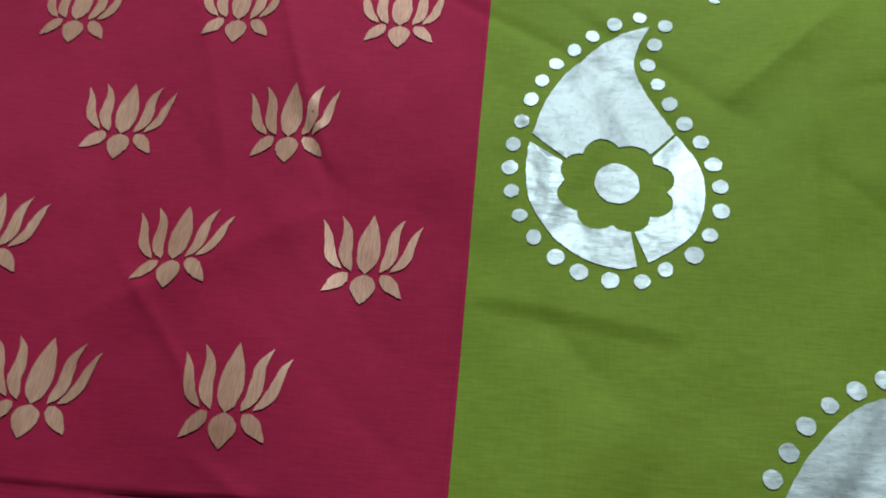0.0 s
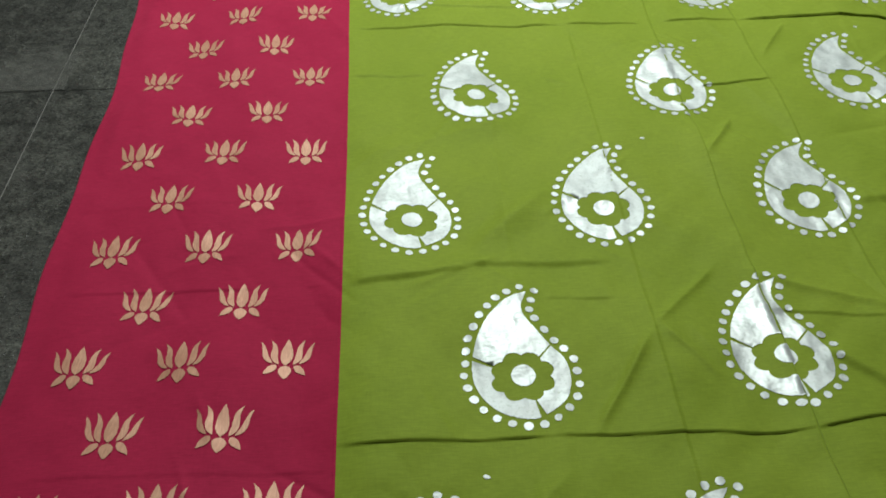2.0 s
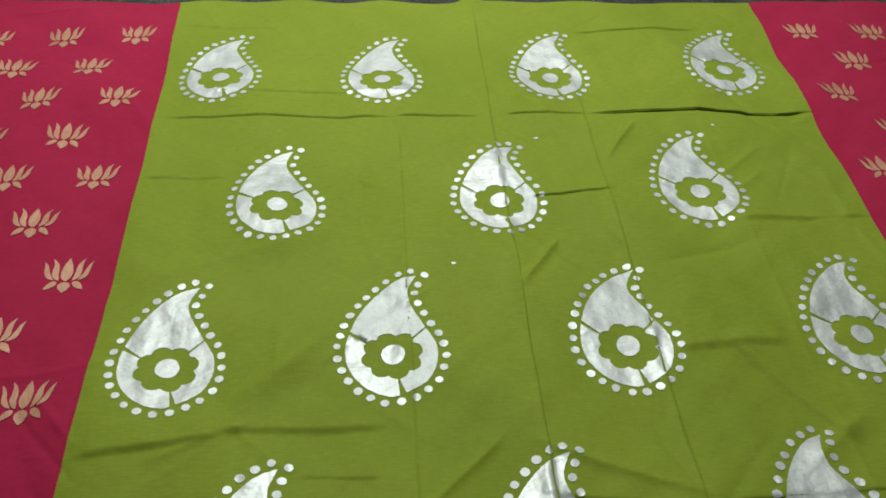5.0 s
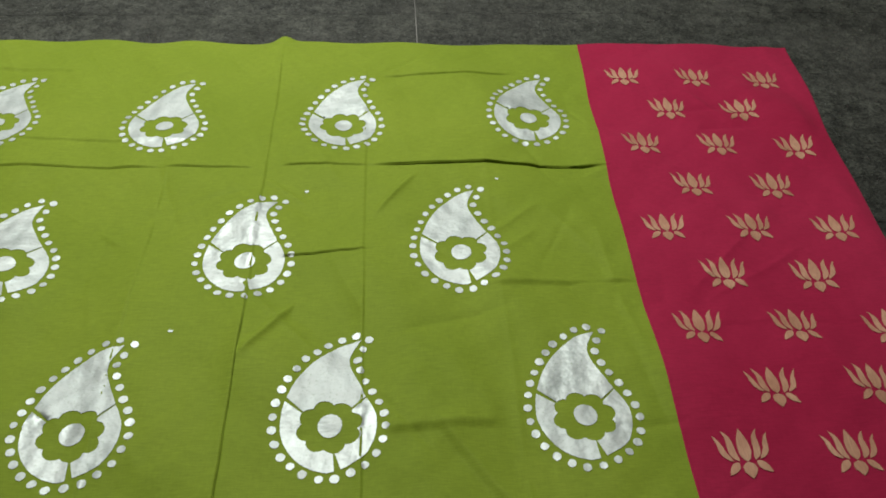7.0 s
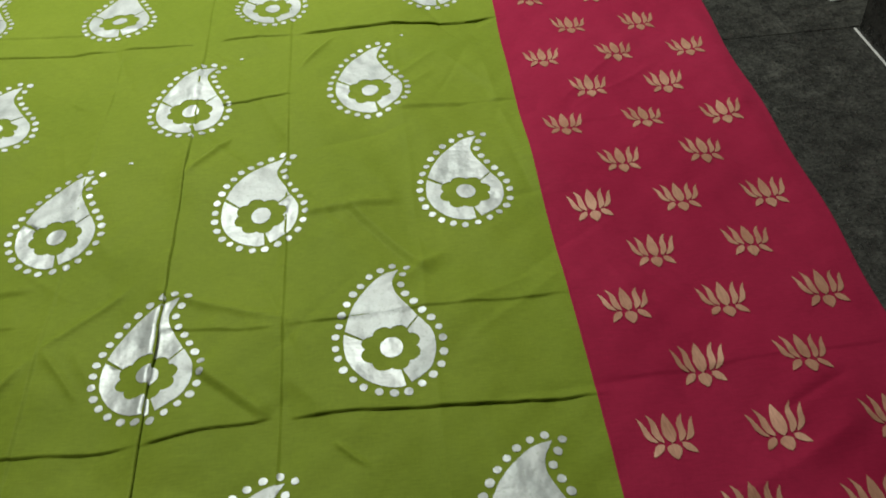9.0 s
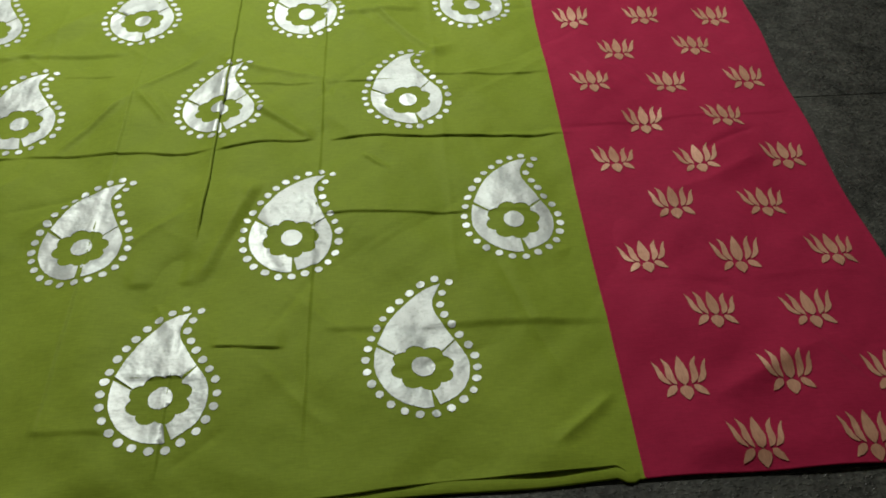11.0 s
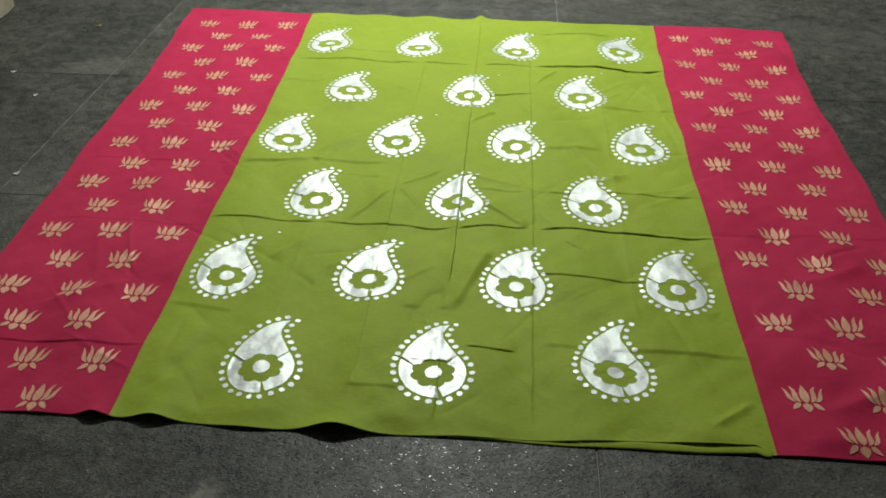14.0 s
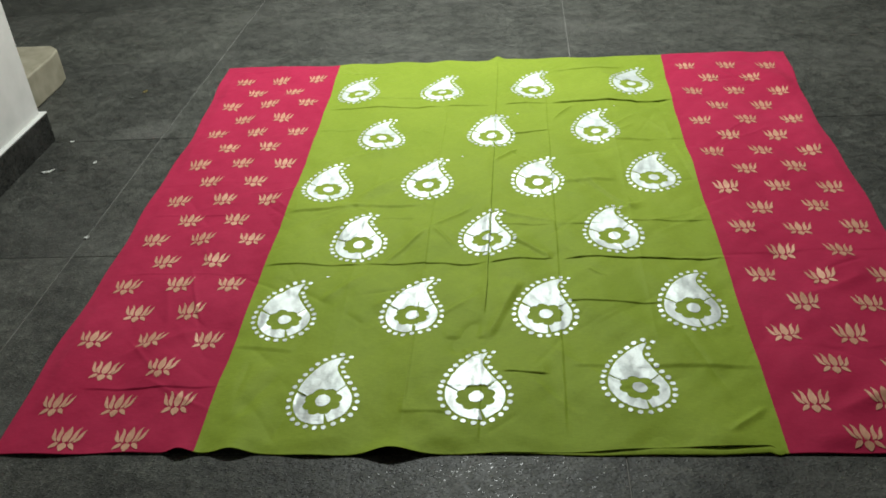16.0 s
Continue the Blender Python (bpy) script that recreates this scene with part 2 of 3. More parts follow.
# long pressed folds and diagonal pulls: ends, height, half width
RIDGES = [
    (-0.37, 2.12, -0.37, 0.02, 0.00096, 0.006), (0.4, 2.12, 0.4, 0.02, 0.00104, 0.006),
    (-0.295, 0.69, -0.18, 0.875, 0.00576, 0.00675), (-0.19, 0.86, -0.05, 1.01, 0.00456, 0.00675), (-0.178, 0.885, -0.095, 0.77, 0.00408, 0.006),
    (-0.012, 1.25, 0.085, 1.398, 0.00616, 0.00675), (-0.43, 1.045, -0.285, 1.2, 0.0078, 0.02),
    (0.19, 1.578, 0.28, 1.715, 0.00488, 0.00525), (0.495, 0.048, 0.6, 0.14, 0.0055, 0.0095),
    (0.252, 0.668, 0.306, 0.616, 0.00408, 0.003375), (-0.045, 0.992, 0.215, 0.879, 0.00456, 0.009), 
    (-0.56, 0.62, -0.44, 0.42, -0.007, 0.025), (-0.02, 0.46, -0.08, 0.3, -0.007, 0.02), (-0.55, 0.1, -0.48, 0.26, -0.007, 0.02),
    (-0.6, 1.29, -0.3, 1.41, 0.0038, 0.02), (-0.32, 0.66, -0.45, 0.52, 0.0053, 0.014), (-0.15, 0.62, -0.3, 0.5, 0.0044, 0.009),
    (0.45, 1.02, 0.3, 0.9, 0.0047, 0.014), (0.5, 1.62, 0.38, 1.52, 0.00352, 0.009), (-0.35, 1.62, -0.2, 1.5, 0.00352, 0.009),
    (-0.92, 0.3, -0.7, 0.44, 0.0047, 0.02), (0.72, 0.5, 0.98, 0.62, 0.0047, 0.02), (0.7, 0.1, 0.95, 0.22, 0.0055, 0.02),
]
rng = np.random.default_rng(7)
WAVES = [(rng.uniform(0, 6.283), rng.uniform(9, 34), rng.uniform(0, 6.283)) for _ in range(16)]
FINE = [(rng.uniform(0, 6.283), rng.uniform(36, 110), rng.uniform(0, 6.283)) for _ in range(18)]
PULLS = []
for _ in range(150):
    cx, cy, an, ln = rng.uniform(-0.98, 0.98), rng.uniform(0.05, 2.15), rng.choice([0.75, -0.85, 2.2]) + rng.normal(0, 0.35), rng.uniform(0.05, 0.17)
    PULLS.append((cx - ln * math.cos(an), cy - ln * math.sin(an), cx + ln * math.cos(an), cy + ln * math.sin(an), rng.uniform(-0.0030, 0.0032), rng.uniform(0.005, 0.012)))


def smooth01(t):
    t = np.clip(t, 0.0, 1.0)
    return t * t * (3 - 2 * t)


def along_across(x, y, x0, y0, x1, y1):
    ln = math.hypot(x1 - x0, y1 - y0)
    ax, ay = (x1 - x0) / ln, (y1 - y0) / ln
    return (x - x0) * ax + (y - y0) * ay, -(x - x0) * ay + (y - y0) * ax, ln


def lifted_hem(x):
    """How far the near edge gapes over its hem, along the edge."""
    return smooth01((x - 0.06) / 0.42) * smooth01((0.602 - x) / 0.03)


def cloth_field(x, y):
    """Sideways pull and height of the cloth at a place: each crease hangs a little over its sharp side."""
    x, y = np.asarray(x, float), np.asarray(y, float)
    h, px, py = np.full(x.shape, 0.0005), np.zeros(x.shape), np.zeros(x.shape)
    for an, k, ph in WAVES:
        h += 0.00120 * np.sin(k * (x * math.cos(an) + y * math.sin(an)) + ph)
    for an, k, ph in FINE:
        h += 0.00020 * np.sin(k * (x * math.cos(an) + y * math.sin(an)) + ph)
    for x0, y0, x1, y1, high, reach, sharp in CREASES:
        s, d, ln = along_across(x, y, x0, y0, x1, y1)
        wobble = (0.0006 * np.sin(s * 14 + x0 * 40) + 0.0003 * np.sin(s * 53)) * min(1.0, ln / 0.3)
        d = d + wobble
        fade = smooth01(s / (0.17 * ln) + 0.12) * smooth01((ln - s) / (0.17 * ln) + 0.12)
        fade = fade * smooth01(s / 0.012 + 1) * smooth01((ln - s) / 0.012 + 1) * (0.92 + 0.08 * np.sin(s * 17 + y0 * 30))
        h += high * fade * np.where(d > 0, np.exp(-(np.maximum(d, 0) / reach)), 1 - smooth01(-d / (sharp * 1.6)))
        over = fade * (high * (0.80 if abs(x1 - x0) > abs(y1 - y0) else 0.70) - 0.0006 if sharp < 0.0055 else 0.0) * np.where(d > 0, np.exp(-np.maximum(d, 0) / 0.012), 1 - smooth01(-d / (sharp * 1.6)))
        px += over * (y1 - y0) / ln
        py -= over * (x1 - x0) / ln
    for x0, y0, x1, y1, high, half in RIDGES + PULLS:
        s, d, ln = along_across(x, y, x0, y0, x1, y1)
        d = d + 0.0014 * np.sin(s * 26 + x0 * 50)
        fade = smooth01(s / (0.3 * ln)) * smooth01((ln - s) / (0.3 * ln))
        h += high * fade * np.exp(-np.abs(d / half) ** 1.5)
    # the edges lie down on the floor, but for a few lifted waves
    side = np.where(x < 0, 1.060 + 0.030 * y, 1.052 + 0.026 * y) - np.abs(x)
    flat = 1 - smooth01(np.minimum(np.minimum(y + 0.004, 2.20 - y), side) / 0.05)
    gape = 0.0060 * lifted_hem(x) * (y < 0.2)
    h = h * (1 - flat) + (FLOOR + 0.0026 + 0.0012 * np.sin(31 * x + 9 * y) + gape) * flat
    near = np.exp(-np.maximum(y, 0) / 0.045)
    for x0, half, high in ((-0.640, 0.028, 0.019), (-0.528, 0.036, 0.017), (-0.190, 0.052, 0.023), (-0.95, 0.10, 0.004), (0.85, 0.12, 0.004), (-0.36, 0.05, 0.003)):
        h += high * near * np.exp(-((x - x0) / half) ** 2)
    far = np.exp(-np.maximum(2.19 - y, 0) / 0.03)
    h += far * (0.010 * np.exp(-((x + 0.006) / 0.022) ** 2) + 0.006 * np.exp(-((x + 0.22) / 0.05) ** 2) + 0.005 * np.exp(-((x + 0.92) / 0.06) ** 2))
    return x + px, y + py, np.maximum(h, FLOOR + 0.0014)


def lay(u, v):
    """Where a point of the flat cloth lies on the floor: it spreads a little towards its far end."""
    f = v / LONG
    x = u * np.where(u < 0, 1.033 - 0.018 * np.exp(-v / 0.30) + 0.027 * f + 0.045 * f ** 4, 1.014 + 0.030 * f + 0.038 * f ** 6)
    x = x + np.sign(u) * np.maximum(np.abs(u) - WIDE, 0) * np.where(u < 0, 0.022, 0.030)
    y = v * (1 - 0.004) - 0.026 * u * f
    y = y + (1 - f) ** 8 * (0.0035 * np.sin(u * 9 + 1.2) + 0.0018 * np.sin(u * 23))
    y = y + f ** 30 * (0.006 * np.sin(u * 11) + 0.004 * np.sin(u * 31) + 0.012 * np.exp(-((u + 0.006) / 0.02) ** 2))
    y = y + (1 - f) ** 60 * 0.021 * lifted_hem(x)
    side = np.clip((np.abs(u) - 0.9) / 0.13, 0, 1) ** 2
    x = x + side * np.sign(u) * (0.004 * np.sin(v * 7) + 0.003 * np.sin(v * 19 + 1))
    return x, y


def cloth_panel(name, u0, u1, mat, parent, label, step=0.0026):
    nu, nv = int(round((u1 - u0) / step)) + 1, int(round(LONG / step)) + 1
    u, v = np.meshgrid(np.linspace(u0, u1, nu), np.linspace(0, LONG, nv))
    x, y, z = cloth_field(*lay(u, v))
    verts = np.stack([x, y, z], -1).reshape(-1, 3)
    idx = np.arange(nu * nv).reshape(nv, nu)
    faces = np.stack([idx[:-1, :-1], idx[:-1, 1:], idx[1:, 1:], idx[1:, :-1]], -1).reshape(-1, 4)
    # a thin turned-down rim gives the cloth its thickness
    ring = np.concatenate([idx[0, :-1], idx[:-1, -1], idx[-1, :0:-1], idx[:0:-1, 0]])
    low = verts[ring] - (0, 0, 0.0011)
    n = len(verts)
    k = np.arange(len(ring))
    rim = np.stack([ring, n + k, n + np.roll(k, -1), np.roll(ring, -1)], -1)
    me = bpy.data.meshes.new(name)
    allv, allf = np.concatenate([verts, low]), np.concatenate([faces, rim])
    me.vertices.add(len(allv))
    me.vertices.foreach_set("co", allv.ravel())
    me.loops.add(allf.size)
    me.loops.foreach_set("vertex_index", allf.ravel().astype(np.int32))
    me.polygons.add(len(allf))
    me.polygons.foreach_set("loop_start", np.arange(0, allf.size, 4, dtype=np.int32))
    me.polygons.foreach_set("use_smooth", np.ones(len(allf), bool))
    me.update(calc_edges=True)
    me.validate()
    me.materials.append(mat)
    ob = new(name, me)
    ob.parent = parent
    ob["label"] = label
    return ob


# ---- floor and the walls that close the place ----
JX, JY, SLAB_X, SLAB_Y, GAP = 0.289, 0.777, 1.508, 0.777, 0.0026
floor = tagged(part("floor", box_bm(-4.2, 4.8, -3.9, 5.5, -0.06, FLOOR - 0.0025), MORTAR, None), "dark grey flamed granite slab floor with pale thin joints", "floor", kind="structure")

# Unseen outer walls and ceiling, added to close the room and bounce light.
room = {
    "wall_north": (-4.3, 4.9, 5.5, 5.65), "wall_south": (-4.3, 4.9, -4.05, -3.9),
    "wall_east": (4.8, 4.95, -3.9, 5.5), "wall_west": (-4.35, -4.2, -3.9, 5.5),
}
for nm, (x0, x1, y0, y1) in room.items():
    tagged(part(nm, box_bm(x0, x1, y0, y1, -0.06, CEILING), PLASTER, None), "unseen plain white painted plaster wall closing the room", "wall", kind="structure")
tagged(part("ceiling", box_bm(-4.4, 5.0, -4.1, 5.7, CEILING, CEILING + 0.12), PLASTER, None), "unseen plain white painted ceiling closing the room", "ceiling", kind="structure")


def skirted_block(name, x0, x1, y0, y1, label, category, pointed=False):
    """A plastered wall end or pillar that stands on a dark granite skirting."""
    body = tagged(part(name, box_bm(x0 + 0.022, x1 - 0.022, y0 + 0.022, y1 - 0.022, FLOOR, CEILING, 0.004), PLASTER, None), label, category, kind="structure")
    t, hgt = 0.020, 0.100
    part("skirting", box_bm(x0, x0 + t, y0 + 0.012, y1 - 0.012, FLOOR, hgt, 0.0015), SKIRT, body, "dark polished granite skirting")
    part("skirting", box_bm(x1 - t, x1, y0 + 0.012, y1 - 0.012, FLOOR, hgt, 0.0015), SKIRT, body, "dark polished granite skirting")
    part("skirting", box_bm(x0 + 0.012, x1 - 0.012, y0, y0 + t, FLOOR, hgt - 0.001, 0.0015), SKIRT, body, "dark polished granite skirting")
    part("skirting", box_bm(x0 + 0.012, x1 - 0.012, y1 - t, y1, FLOOR, hgt - 0.001, 0.0015), SKIRT, body, "dark polished granite skirting")
    for cx, cy in ((x0, y0), (x0, y1), (x1, y0), (x1, y1)):
        sx, sy = (1 if cx == x0 else -1), (1 if cy == y0 else -1)
        bm = bmesh.new()
        base = [(cx + sx * 0.001, cy + sy * 0.013), (cx + sx * 0.013, cy + sy * 0.001), (cx + sx * 0.021, cy + sy * 0.021)]
        lo = [bm.verts.new((*p, FLOOR)) for p in base]
        hi = [bm.verts.new((*p, hgt - 0.002)) for p in base]
        bm.faces.new(lo), bm.faces.new(hi)
        for a in range(3):
            bm.faces.new((lo[a], lo[(a + 1) % 3], hi[(a + 1) % 3], hi[a]))
        bmesh.ops.recalc_face_normals(bm, faces=bm.faces)
        part("corner_strip", bm, SAWN, body, "pale sawn granite corner")
    for fx0, fx1 in ((x0 - 0.005, x0), (x1, x1 + 0.005)) if pointed else ():
        part("mortar_line", box_bm(fx0, fx1, y0, y1, FLOOR, FLOOR + 0.003, 0.001), PAPER, body, "pale mortar line at the foot")
    bm = box_bm(x0 + 0.003, x1 - 0.003, y0 + 0.003, y1 - 0.003, hgt, hgt + 0.006, 0.002)
    part("ledge", bm, PLASTER, body, "narrow mortar ledge on the skirting")
    return body


skirted_block("wall_left", -2.05, -1.626, -3.9, 1.585, "white plastered wall end on dark granite skirting", "wall")
skirted_block("pillar", 1.364, 1.664, 1.246, 1.546, "white plastered pillar on dark granite skirting", "pillar", True)

# low stone step behind the wall's end
bm = bmesh.new()
outline = [(-2.60, 1.62), (-1.835, 1.62), (-1.838, 2.10), (-1.852, 2.18), (-1.90, 2.23), (-2.60, 2.25)]
lo = [bm.verts.new((x, y, FLOOR)) for x, y in outline]
hi = [bm.verts.new((x, y, 0.128)) for x, y in outline]
bm.faces.new(lo), bm.faces.new(hi)
for a in range(len(outline)):
    b = (a + 1) % len(outline)
    bm.faces.new((lo[a], lo[b], hi[b], hi[a]))
bmesh.ops.recalc_face_normals(bm, faces=bm.faces)
bmesh.ops.bevel(bm, geom=bm.edges[:], offset=0.008, segments=3, affect="EDGES", profile=0.5)
tagged(part("stone_step", bm, STEP_STONE, None), "low worn beige stone step beside the wall end", "step", kind="structure")

# ---- the bedsheet ----
sheet = empty("bedsheet", "green and crimson bedsheet with silver paisleys spread on the granite floor", "bedsheet")
cloth_panel("centre_panel", -WIDE, WIDE, GREEN, sheet, "creased leaf-green cotton centre panel")
cloth_panel("border_panel", -WIDE - BORDER, -WIDE, RED, sheet, "crimson cotton border with pale gold lotuses")
cloth_panel("border_panel", WIDE, WIDE + BORDER, RED, sheet, "crimson cotton border with pale gold lotuses")


def strip(name, u, width, mat, label):
    """A stitched seam: a low rounded welt along the joint of two panels."""
    v = np.linspace(0.002, LONG - 0.002, 500)
    prof = [(-width, 0.0002), (-width * 0.5, 0.0004), (0.0, 0.0005), (width * 0.5, 0.0004), (width, 0.0002)]
    verts, faces = [], []
    for du, dz in prof:
        x, y = lay(np.full_like(v, u + du), v)
        x, y, z = cloth_field(x, y)
        verts.append(np.stack([x, y, z + dz], -1))
    n = len(v)
    verts = np.concatenate(verts)
    for a in range(len(prof) - 1):
        for k in range(n - 1):
            faces.append((a * n + k, (a + 1) * n + k, (a + 1) * n + k + 1, a * n + k + 1))
    return mesh_object(name, verts, faces, mat, sheet, label)


strip("seam", -WIDE, 0.0022, RED, "stitched crimson seam")
strip("seam", WIDE, 0.0022, RED, "stitched crimson seam")


def near_hem():
    """The turned-under hem that peeps out below the lifted near edge."""
    u = np.linspace(0.02, 0.600, 160)
    rows, faces = [], []
    x, y = lay(u, np.zeros_like(u))
    gape = lifted_hem(u)
    y = y - 0.021 * gape - 0.0008 + 0.006 * smooth01((u - 0.2) / 0.4)
    for dv, dz in ((0.0, 0.0008), (-0.0012, 0.0024), (0.0010, 0.0042), (0.012, 0.0052), (0.050, 0.0040)):
        rows.append(np.stack([x, y + dv, FLOOR + dz * (0.4 + 0.6 * gape) + 0.0006 * np.sin(u * 40) ** 2], -1))
    n = len(u)
    for a in range(len(rows) - 1):
        for k in range(n - 1):
            faces.append((a * n + k, a * n + k + 1, (a + 1) * n + k + 1, (a + 1) * n + k))
    return mesh_object("hem", np.concatenate(rows), faces, GREEN, sheet, "turned-under green hem")


near_hem()


# ---- printed and woven motifs, laid on the cloth ----
from mathutils.geometry import delaunay_2d_cdt


def curve_through(points, closed, per=8):
    """A smooth line through the given points."""
    n, out = len(points), []
    for i in range(n if closed else n - 1):
        p = [points[(i + k) % n] if closed else points[min(max(i + k, 0), n - 1)] for k in (-1, 0, 1, 2)]
        for s in range(per):
            t = s / per
            out.append(tuple(0.5 * (2 * b + (c - a) * t + (2 * a - 5 * b + 4 * c - d) * t * t + (3 * b - a - 3 * c + d) * t ** 3) for a, b, c, d in zip(*p)))
    if not closed:
        out.append(points[-1])
    return out


def inside(poly, x, y):
    hit = False
    for (x0, y0), (x1, y1) in zip(poly, poly[1:] + poly[:1]):
        if (y0 > y) != (y1 > y) and x < (x1 - x0) * (y - y0) / (y1 - y0) + x0:
            hit = not hit
    return hit


def filled(poly, step):
    """A flat patch inside an outline, with inner points so that it can follow the cloth."""
    pts = [Vector(p) for p in poly]
    xs, ys = [p[0] for p in poly], [p[1] for p in poly]
    y = min(ys) + step / 2
    while y < max(ys):
        x = min(xs) + step / 2
        while x < max(xs):
            if inside(poly, x, y) and min(math.hypot(x - a, y - b) for a, b in poly) > step * 0.45:
                pts.append(Vector((x, y)))
            x += step
        y += step
    n = len(poly)
    v, _, f, *_ = delaunay_2d_cdt(pts, [(i, (i + 1) % n) for i in range(n)], [], 1, 1e-6)
    return np.array([tuple(p) for p in v]), [tuple(face) for face in f]


def drape(name, patch, x, y, turn, sx, sy, lift, mat, parent, label=""):
    flat, faces = patch
    c, s = math.cos(turn), math.sin(turn)
    px = x + sx * flat[:, 0] * c - sy * flat[:, 1] * s
    py = y + sx * flat[:, 0] * s + sy * flat[:, 1] * c
    ragged = 0.00022
    px, py, pz = cloth_field(px + rng.normal(0, ragged, px.shape), py + rng.normal(0, ragged, py.shape))
    return mesh_object(name, np.stack([px, py, pz + lift], -1), faces, mat, parent, label)


# paisley: a teardrop with a bent tip, cut in three round an eight-lobed flower with a disc in it
TIP = (0.0285, 0.1590)
LEFT_SIDE = [TIP, (0.005, 0.1505), (-0.014, 0.1360), (-0.037, 0.1090), (-0.055, 0.0760), (-0.0655, 0.0430)]
BELLY = [(-0.0655, 0.0430), (-0.0690, 0.0190), (-0.0675, -0.0100), (-0.0560, -0.0380), (-0.0360, -0.0600), (-0.0100, -0.0725), (0.0130, -0.0720), (0.0480, -0.0500), (0.0610, -0.0270), (0.0650, -0.0020), (0.0610, 0.0230), (0.0455, 0.0510)]
RIGHT_SIDE = [(0.0455, 0.0510), (0.0290, 0.0820), (0.0175, 0.1080), (0.0165, 0.1300), TIP]
left_line, belly_line, right_line = curve_through(LEFT_SIDE, False), curve_through(BELLY, False), curve_through(RIGHT_SIDE, False)


def flower(a):
    r = 0.0355 + 0.0075 * abs(math.sin(4 * a + 0.35)) ** 0.8
    return (-0.001 + 1.06 * r * math.cos(a), -0.002 + r * math.sin(a))


def angle(p):
    return math.atan2(p[1], p[0]) % (2 * math.pi)


def ring_piece(a0, a1):
    """The part of the belly ring between two angles."""
    outer = [p for p in belly_line if a0 <= (angle(p) - a0) % (2 * math.pi) + a0 <= a1 and (angle(p) - a0) % (2 * math.pi) <= a1 - a0]
    inner = [flower(a0 + (a1 - a0) * k / 40) for k in range(41)]
    return outer + inner[::-1]


CUT_L, CUT_B, CUT_R = radians(149), radians(284), radians(409)
crown_inner = [flower(radians(51.5) + radians(96) * k / 34) for k in range(35)]
crown = left_line[1:] + crown_inner[::-1] + right_line
PATCHES = {
    "crown": filled(crown, 0.0065),
    "ring_long": filled(ring_piece(CUT_L + 0.04, CUT_B - 0.02), 0.0065),
    "ring_short": filled(ring_piece(CUT_B + 0.03, CUT_R - 0.04), 0.0065),
    "disc": filled([(0.0168 * math.cos(k * math.pi / 14), 0.0182 * math.sin(k * math.pi / 14)) for k in range(28)], 0.0065),
    "dot": filled([(0.0061 * math.cos(k * math.pi / 7), 0.0061 * math.sin(k * math.pi / 7)) for k in range(14)], 0.005),
}


def dot_places():
    """Thirty dots on a line set off from the teardrop, open at the tip."""
    line = left_line + belly_line[1:] + right_line[1:]
    off = []
    for (x0, y0), (x1, y1) in zip(line, line[1:]):
        ln = math.hypot(x1 - x0, y1 - y0)
        if ln > 1e-6:
            off.append(((x0 + x1) / 2 + 0.0115 * (y1 - y0) / ln, (y0 + y1) / 2 - 0.0115 * (x1 - x0) / ln))
    off.append((off[-1][0] + 0.0035, off[-1][1] + 0.0080))
    run = np.r_[0, np.cumsum([math.hypot(b[0] - a[0], b[1] - a[1]) for a, b in zip(off, off[1:])])]
    at = np.linspace(0.0040, run[-1], 30)
    return list(zip(np.interp(at, run, [p[0] for p in off]), np.interp(at, run, [p[1] for p in off])))


DOTS = dot_places()
# centres of the discs, row by row from the far edge
PAISLEYS = [
    ((-0.533, 1.873), (-0.210, 1.858), (0.134, 1.866), (0.501, 1.874)), ((-0.392, 1.468), (-0.014, 1.474), (0.341, 1.486)),
    ((-0.521, 1.127), (-0.205, 1.137), (0.138, 1.142), (0.491, 1.146)), ((-0.374, 0.799), (-0.010, 0.812), (0.341, 0.815)),
    ((-0.514, 0.457), (-0.190, 0.467), (0.142, 0.462), (0.500, 0.478)), ((-0.358, 0.150), (-0.019, 0.165), (0.339, 0.194)),
]
# how each print is turned, and how far it is drawn out along its axis
TURNS = [(-0.03, -0.06, -0.09, -0.11), (0.07, -0.085, -0.025), (0.015, -0.07, -0.07, -0.06), (0.055, -0.02, 0.05), (0.03, -0.11, -0.14, -0.075), (0.015, 0.04, -0.025)]
DRAWN = [(1.0, 0.99, 1.01, 1.01), (1.0, 0.975, 1.02), (0.97, 0.98, 0.985, 0.985), (0.96, 0.945, 0.995), (0.965, 0.94, 0.97, 0.965), (0.97, 0.96, 0.955)]
for row, turns, drawn in zip(PAISLEYS, TURNS, DRAWN):
    for (col_x, py), turn, tall in zip(row, turns, drawn):
        grow = 0.99
        body = drape("paisley_motif", PATCHES["crown"], col_x, py, turn, grow, tall, 0.0009, FOIL, sheet, "silver foil paisley print")
        for nm in ("ring_long", "ring_short", "disc"):
            drape("ring_segment" if nm != "disc" else "disc", PATCHES[nm], col_x, py, turn, grow, tall, 0.0009, FOIL, body)
        c, s = math.cos(turn), math.sin(turn)
        for dx, dy in DOTS:
            dx, dy = dx * grow + random.gauss(0, 0.0006), dy * tall + random.gauss(0, 0.0006)
            r = random.uniform(0.92, 1.10)
            drape("dot", PATCHES["dot"], col_x + dx * c - dy * s, py + dx * s + dy * c, random.uniform(0, 3), r, r * random.uniform(0.9, 1.05), 0.0009, FOIL, body)


